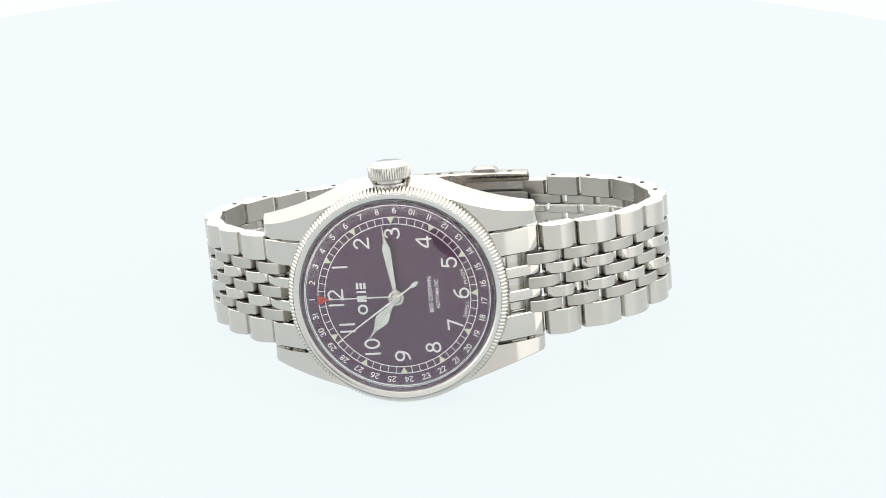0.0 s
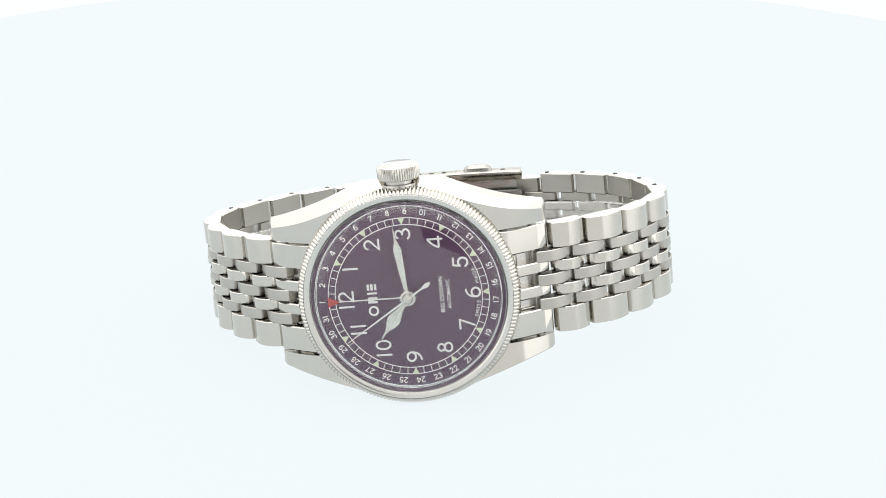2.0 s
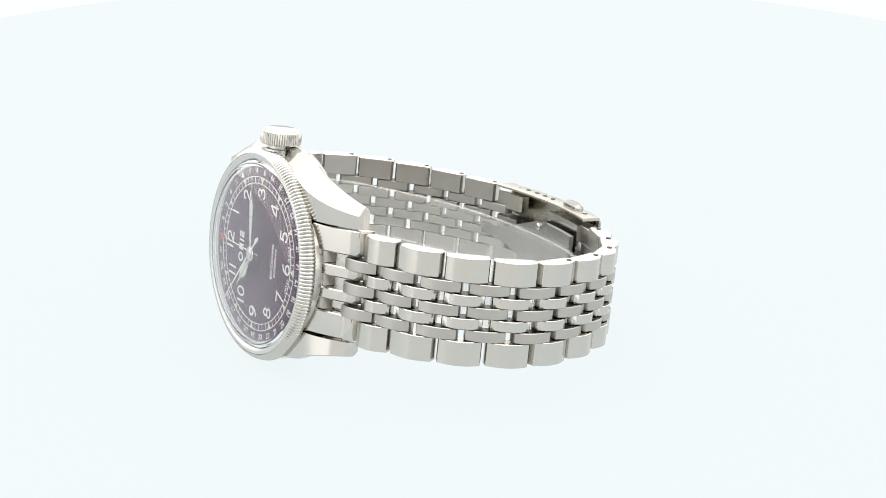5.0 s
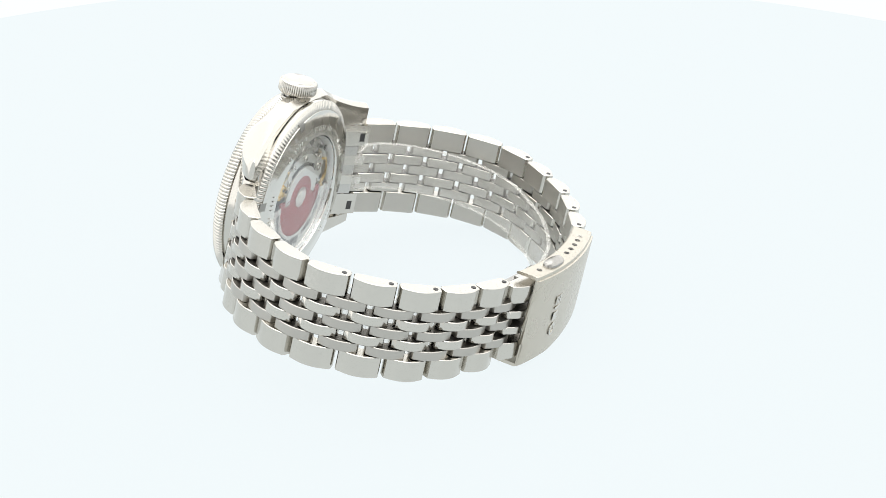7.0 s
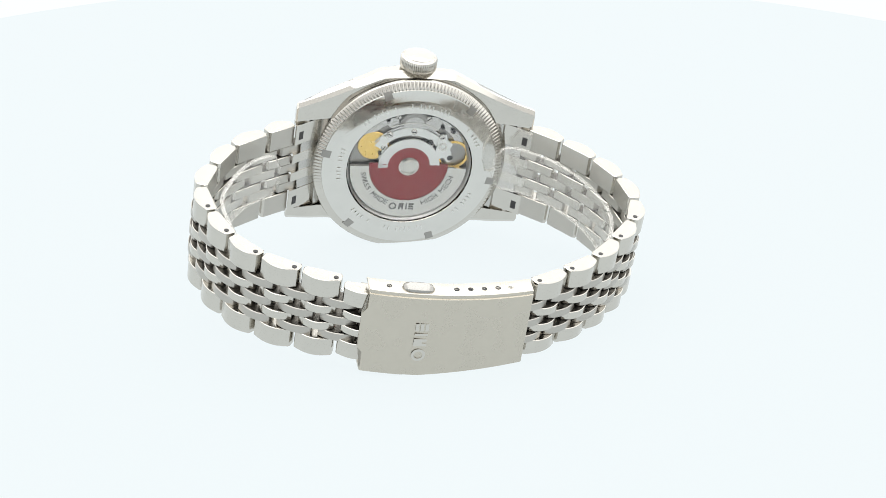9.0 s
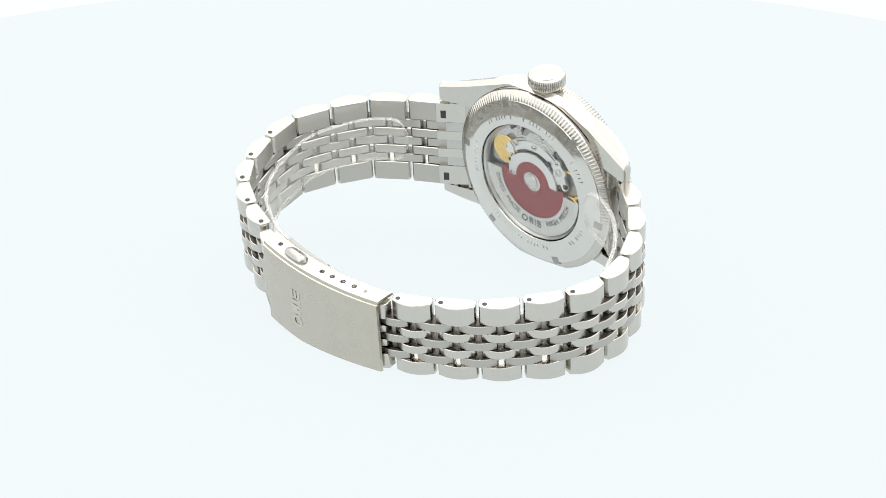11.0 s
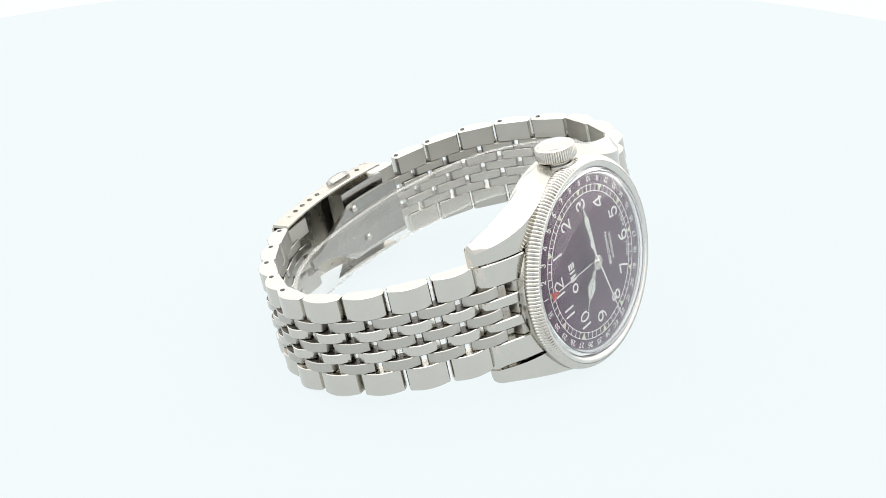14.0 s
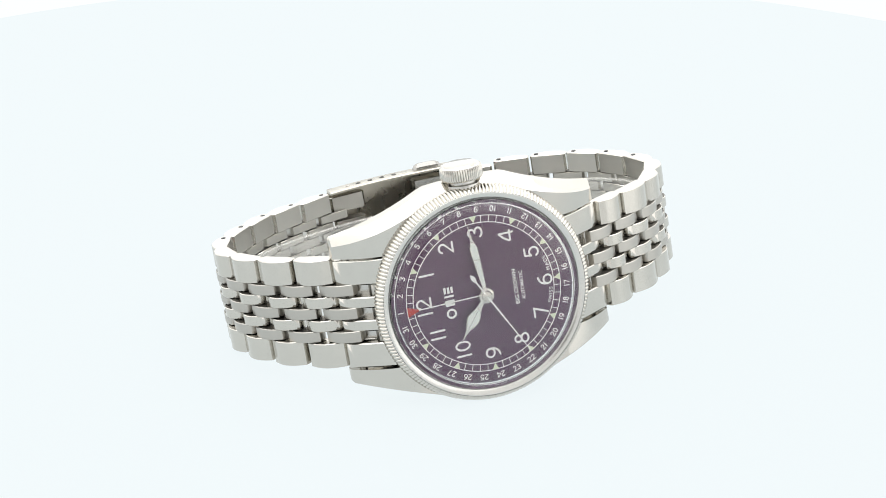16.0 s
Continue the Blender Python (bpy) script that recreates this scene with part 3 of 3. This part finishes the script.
back = part("case_back", back_ring(), POLISHED, watch, "fluted steel case back ring", smooth=60)
part("back_rim", lathe([(17.9, -7.9), (17.8, -8.22), (17.6, -8.28), (16.4, -8.42), (15.7, -8.62), (13.3, -8.9), (12.85, -8.8), (12.65, -8.2), (12.6, -6.6)], 120), BACK_RIM, back, "polished engraved back rim")
part("well_ring", lathe([(12.62, -8.1), (12.4, -7.9), (12.05, -7.1), (12.0, -6.9)], 96), FLANGE, back, "sloping satin ring inside the window")
slot = part("slot", loft([[(-0.8, r, z - 0.03), (0.8, r, z - 0.03), (0.8, r, z + 0.4), (-0.8, r, z + 0.4)] for r, z in ((16.5, -8.41), (17.65, -8.28), (18.3, -8.03))]), MOVEMENT, back, "square spanner slot")
for k in range(1, 6):
    again(slot, spin_z(-51 - 60 * k), back)
slot.matrix_basis = spin_z(-51)
for a0, a1 in ((20, 44), (64, 98), (108, 140), (160, 200), (220, 246), (256, 290), (316, 340)):
    n = int((a1 - a0) / 3.4)
    bm = bmesh.new()
    for i in range(n):
        if (i * 7 + a0) % 5 == 0:
            continue
        arc_band(14.0, 14.0 + 0.75 + 0.2 * ((i * 3) % 2), a0 + i * 3.4, a0 + i * 3.4 + 0.9, -8.93, -8.84, 2, bm)
    part("engraving", bm, PLATE, back, "worn engraved bars")
window = part("back_window", lathe([(0.02, -8.55), (12.65, -8.55), (12.65, -8.15), (0.02, -8.15)], 72), BACK_GLASS, watch, "clear glass window in the back")
window.visible_shadow = False

movement = part("movement", disc(12.6, -6.4, -5.6, 72), MOVEMENT, watch, "rhodium movement plate with gears")


def gear(r, n, z0, z1, at, root=0.93):
    pts = []
    for i in range(n * 4):
        q = r if i % 4 in (0, 1) else r * root
        pts.append((at[0] + q * math.sin(2 * math.pi * i / (n * 4)), at[1] + q * math.cos(2 * math.pi * i / (n * 4))))
    return plate(pts, z0, z1)


def rounded(points, r=0.5):
    """The outline with its corners rounded."""
    out, k = [], len(points)
    for i, q in enumerate(points):
        q, a, b = Vector(q), Vector(points[i - 1]), Vector(points[(i + 1) % k])
        s0, s1 = q + (a - q).normalized() * min(r, (a - q).length * 0.45), q + (b - q).normalized() * min(r, (b - q).length * 0.45)
        out += bend_line(tuple(s0), tuple(q), tuple(s1), 5)
    return out


def jointed(points, z0, z1, r=0.5):
    return plate(rounded(points, r), z0, z1, bevel=0.08)


part("balance_wheel", disc(3.2, -6.95, -6.55, 48, 0.1, at=(4.2, -7.6)), GOLD, movement, "gold balance wheel")
part("gear", moved(lathe([(2.7, -6.6), (2.7, -7.0), (3.2, -7.0), (3.2, -6.6)], 48, closed=True), Matrix.Translation((2.6, 8.9, 0))), GOLD, movement, "thin gilt gear ring")
part("train_bridge", arc_band(6.9, 8.6, 24, 150, -7.1, -6.6, 40), PLATE, movement, "curved steel bridge")
part("train_ring", arc_band(8.75, 9.15, 30, 146, -7.0, -6.6, 40), SATIN, movement, "thin curved steel rail")
part("outer_bridge", arc_band(10.5, 12.2, 118, 152, -6.9, -6.4, 24), SATIN, movement)
part("outer_bridge", arc_band(10.6, 12.2, 28, 62, -6.9, -6.4, 24), SATIN, movement)
part("crown_wheel", gear(3.3, 46, -6.95, -6.65, (8.9, 0.2)), MOVEMENT, movement, "finely toothed dark steel wheel")
part("crown_wheel_core", disc(2.2, -7.05, -6.7, 40, 0.12, at=(8.9, 0.2)), SATIN, movement, "round steel wheel core")
part("ratchet_wheel", gear(1.7, 30, -7.0, -6.7, (9.6, 4.0)), SATIN, movement, "toothed steel wheel")
part("gear", gear(1.2, 24, -7.0, -6.7, (9.6, -4.2)), SATIN, movement, "small toothed steel wheel")
part("balance_bridge", jointed([(1.4, -6.6), (0.9, -5.2), (3.2, -4.6), (6.0, -5.2), (6.9, -6.3), (5.6, -6.8), (4.2, -5.9), (2.6, -5.9)], -7.35, -6.8), PLATE, movement, "curved steel bridge")
part("regulator", jointed([(1.0, 5.2), (3.0, 5.0), (5.4, 5.4), (7.2, 5.6), (7.4, 7.0), (6.2, 7.2), (5.2, 8.6), (4.2, 8.0), (3.2, 8.4), (1.4, 8.9), (0.8, 7.8), (2.2, 6.9)], -7.35, -6.8), PLATE, movement, "forked steel bridge")
part("regulator_pin", moved(lathe([(0.5, -7.5), (0.5, -7.3), (0.85, -7.3), (0.85, -7.5)], 28, closed=True), Matrix.Translation((4.6, 6.5, 0))), POLISHED, movement, "small steel ring")
screw = part("screw", disc(0.6, -7.4, -7.0, 20, 0.1), POLISHED, movement)
cut = part("screw_slot", plate([(-0.5, -0.09), (0.5, -0.09), (0.5, 0.09), (-0.5, 0.09)], -7.43, -7.39), DARK, movement)
SCREWS = [((4.0, -5.5), 30), ((7.8, 0.2), 80), ((4.6, 3.9), 10), ((10.9, 2.9), 50), ((7.0, -4.6), 120), ((6.6, 6.2), 65), ((11.2, -3.4), 20)]
for (x, y), a in SCREWS[1:]:
    again(screw, shift_mm(x, y, 0), movement)
    again(cut, shift_mm(x, y, 0) @ spin_z(a), movement)
screw.matrix_basis = shift_mm(*SCREWS[0][0], 0)
cut.matrix_basis = shift_mm(*SCREWS[0][0], 0) @ spin_z(30)
for at, r0 in (((5.4, 3.9), 0.55), ((10.4, -5.4), 0.45), ((9.0, 5.9), 0.4), ((2.0, 8.3), 0.6), ((8.2, 8.2), 0.5), ((2.6, -6.2), 0.35)):
    part("screw_hole", disc(r0, -7.4, -7.15, 18, 0.04, at=at), DARK, movement, "small dark hole")
part("spring", arc_band(9.6, 9.85, 58, 118, -7.15, -6.9, 24), POLISHED, movement, "thin curved steel spring")

# the winding weight hangs down, towards nine
rotor = part("rotor", arc_band(8.1, 12.0, 181, 359, -7.75, -7.0, 60), POLISHED, watch, "polished steel winding weight")
part("rotor_disc", moved(arc_band(1.6, 8.05, 176, 364, -7.6, -7.2, 60), Matrix.Identity(4)), ROTOR_RED, rotor, "red lacquered rotor plate")
part("rotor_bridge", arc_band(1.6, 4.3, 2, 178, -7.6, -7.2, 40), ROTOR_RED, rotor, "red lacquered rotor plate")
part("rotor_arm", arc_band(4.3, 6.3, -6, 186, -7.6, -7.25, 40), PLATE, rotor, "steel rotor arm")
part("bearing", lathe([(2.1, -7.3), (2.1, -7.8), (1.75, -7.9), (1.5, -7.75), (1.3, -7.75), (1.2, -7.9), (0.02, -7.9)], 40), POLISHED, rotor, "round steel bearing")


def rotor_text(body, mid, step, height):
    bm = bmesh.new()
    places = spaced(body)
    for i, ch in enumerate(body):
        if ch == " ":
            continue
        # seen from behind, read anticlockwise as the dial side counts
        a = mid + places[i] * step
        x, y = polar(a, 9.3)
        t = text_bm(ch, height, 0.03)
        moved(t, Matrix.Translation((x, y, -7.8)) @ spin_z(-a) @ pose(0, 0, 0, 180, 0, 0))
        me = bpy.data.meshes.new("tmp")
        t.to_mesh(me)
        t.free()
        bm.from_mesh(me)
        bpy.data.meshes.remove(me)
    return part("lettering", bm, INK, rotor)


rotor_text("SWISS MADE", 219, 6.6, 1.12)
rotor_text("HIGH MECH", 320, 6.6, 1.12)
for b in emblem_shapes(0.95, 0.03):
    part("emblem", moved(b, Matrix.Translation((-9.5, -0.2, -7.79)) @ spin_z(-270) @ pose(0, 0, 0, 180, 0, 0)), INK, rotor)


# ---- clasp ----
def clasp_z(y, depth=0.0):
    """Height of the clasp's curved cover at y; depth counts towards the inside."""
    return -65.3 + (y + 2.8) ** 2 / 125.0 + depth


CL0, CL1, CW = -18.2, 12.4, 8.55


def clasp_cover():
    """A curved channel: outer face and two side walls, all with thickness."""
    secs = []
    n = 24
    for i in range(n + 1):
        y = CL0 + (CL1 - CL0) * i / n
        z = clasp_z(y)
        w, d, t = CW, 4.3, 0.55
        f = (-7.6, -0.05)
        step = 0.9 if i == 0 else 0.0
        secs.append([(x if x > 0 else x * 1.1, y + (step if abs(x) > 4 else 0.0), z + q) for x, q in ((-w + 0.5, 0.0), (f[0], 0.0), (-4.6, 0.0), (-3.6, 0.0), (3.6, 0.0), (4.6, 0.0), (-f[0], 0.0), (w - 0.75, 0.05), (w - 0.7, 0.35), (w - 0.1, 0.5), (w, 0.75), (w, d - 0.25), (w - 0.2, d), (w - t, d),
                                                (w - t, t), (4.6, t), (3.6, t), (-3.6, t), (-4.6, t), (-w + t, t), (-w + t, d), (-w + 0.2, d), (-w, d - 0.25), (-w, 0.75), (-w + 0.1, 0.5), (-w + 0.45, 0.35))])
    return loft(secs)


clasp = part("clasp_cover", clasp_cover(), BRUSHED_LONG, watch, "brushed steel folding clasp cover", smooth=30)


def pin_at(y, depth, r, name, material, label=""):
    bm = lathe([(0.02, 0.0), (r * 0.6, 0.0), (r, 0.05), (r, -0.2)], 16)
    m = Matrix.Translation((CW, y, clasp_z(y, depth))) @ pose(0, 0, 0, 0, 90, 0)
    return part(name, moved(bm, m), material, clasp, label)


for y in (-13.7, -1.7, 0.85, 3.4, 5.95):
    pin_at(y, 2.3, 0.5, "adjustment_hole", DARK, "dark round hole")
pin_at(8.4, 2.3, 0.55, "adjustment_hole", POLISHED, "hole with a bright pin")


def button(sx):
    secs = []
    n = 14
    for i in range(n + 1):
        u = -1 + 2 * i / n
        k = math.sqrt(max(1 - u ** 4, 0.02))
        y = -8.6 + 2.9 * u
        zc = clasp_z(y, 2.1)
        secs.append([(sx * (CW - 0.4), y, zc - 1.3 * k), (sx * (CW + 0.55 * k), y, zc - 1.25 * k), (sx * (CW + 1.1 * k), y, zc - 0.6 * k), (sx * (CW + 1.2 * k), y, zc + 0.2 * k), (sx * (CW + 0.6 * k), y, zc + 1.2 * k), (sx * (CW - 0.4), y, zc + 1.3 * k)])
    return loft(secs)


for sx in (1, -1):
    part("push_button", moved(button(sx), Matrix.Translation((0 if sx > 0 else -0.85, 0, 0))), BLADE, clasp, "polished release button")
for b in emblem_shapes(1.5, 0.08):
    part("emblem", moved(b, Matrix.Translation((-1.2, -7.4, clasp_z(-7.4) - 0.05)) @ pose(0, 0, 0, 180, 0, 0)), POLISHED, clasp, "raised plain shape")


def blade(y0, y1, depth0, depth1, half, thick, n=16, taper=0.0):
    secs = []
    for i in range(n + 1):
        y = y0 + (y1 - y0) * i / n
        d = depth0 + (depth1 - depth0) * i / n
        z = clasp_z(y, d)
        h = half - taper * max(0.0, min(1.0, (y + 5.0) / 12.0))
        secs.append([(-h, y, z), (h, y, z), (h, y, z + thick), (-h, y, z + thick)])
    return loft(secs)


lower = part("folding_blade", blade(-17.5, 11.5, 6.4, 6.9, 5.2, 0.9, taper=4.2), BLADE, clasp, "curved steel folding blade")
part("folding_blade", blade(-16.5, -5.0, 1.6, 1.8, 7.0, 3.6), SATIN, clasp, "steel catch block under the cover")
for x, y in ((4.1, -5.3), (-3.0, -7.4)):
    part("rivet_hole", moved(disc(1.15, -0.02, 0.06, 24, 0.02), Matrix.Translation((x, y - 0.35, clasp_z(y, 7.35)))), DARK, clasp, "dark round recess")
    part("rivet", moved(disc(0.75, -0.1, 0.75, 24, 0.25), Matrix.Translation((x, y, clasp_z(y, 7.35)))), POLISHED, clasp, "bright round rivet")


# ---- clear cuff that keeps the bracelet round ----
def cuff(below=-5.2, above=4.6, half=0.4):
    inner = [(16.2, -11.2), (20.8, -11.9), (26.3, -14.9), (31.6, -20.8), (34.6, -27.5), (35.2, -33.4), (33.4, -39.3), (29.4, -44.2), (24.6, -49.0), (18.2, -52.9), (11.0, -55.8), (3, -57.0), (-5, -57.2),
             (-14, -56.6), (-21.0, -54.8), (-27.8, -52.0), (-33.6, -48.2), (-37.3, -43.0), (-39.4, -36.5), (-40.0, -30.0), (-37.6, -24.0), (-34.0, -19.0), (-30.6, -16.6), (-27.2, -15.0)]
    way = Way(inner)
    secs = []
    n = 110
    for i in range(n + 1):
        s = way.length * i / n
        (y, z), (ty, tz) = way.at(s), way.tangent(s)
        ny, nz = -tz, ty
        end = min(s, way.length - s)
        cut = 3.4 * (1 - math.sqrt(max(0, 1 - (1 - min(end / 3.4, 1)) ** 2)))
        lean = 2.6 + (z + 12) * 0.105
        x0, x1 = (lean + below + (cut if below < 0 else -cut), lean + above - (cut if above > 0 else -cut))
        t = half
        r = min(0.2, (x1 - x0) * 0.4)
        sec = [(x0 + r, t), (x0, t - r), (x0, -t + r), (x0 + r, -t), (x1 - r, -t), (x1, -t + r), (x1, t - r), (x1 - r, t)]
        secs.append([(x, y + ny * o, z + nz * o) for x, o in sec])
    return loft(secs)


cuff_ob = tagged(part("watch_cuff", cuff(), ACRYLIC, None, smooth=50), "clear plastic cuff curled inside the watch bracelet", "watch holder")
cuff_ob.visible_shadow = False
for name, below, above in (("upper_edge", 4.45, 4.75), ("lower_edge", -5.35, -5.05)):
    rim = part(name, cuff(below, above, 0.45), ACRYLIC_EDGE, cuff_ob, "bright cut edge of the plastic")
    rim.visible_shadow = False


# ---- what turns ----
def motions():
    walk(turntable, [(t, pose(0, 0, 0, 0, 0, a)) for t, a in TURN])
    walk(watch, [(t, pose(0, 0, 0, 0, 0, a) @ LEAN) for t, a in TURN])
    walk(cuff_ob, [(t, pose(0, 0, 0, 0, 0, a) @ LEAN) for t, a in TURN])
    walk(second_hand, [(t, spin_z(-a)) for t, a in SECOND])


motions()
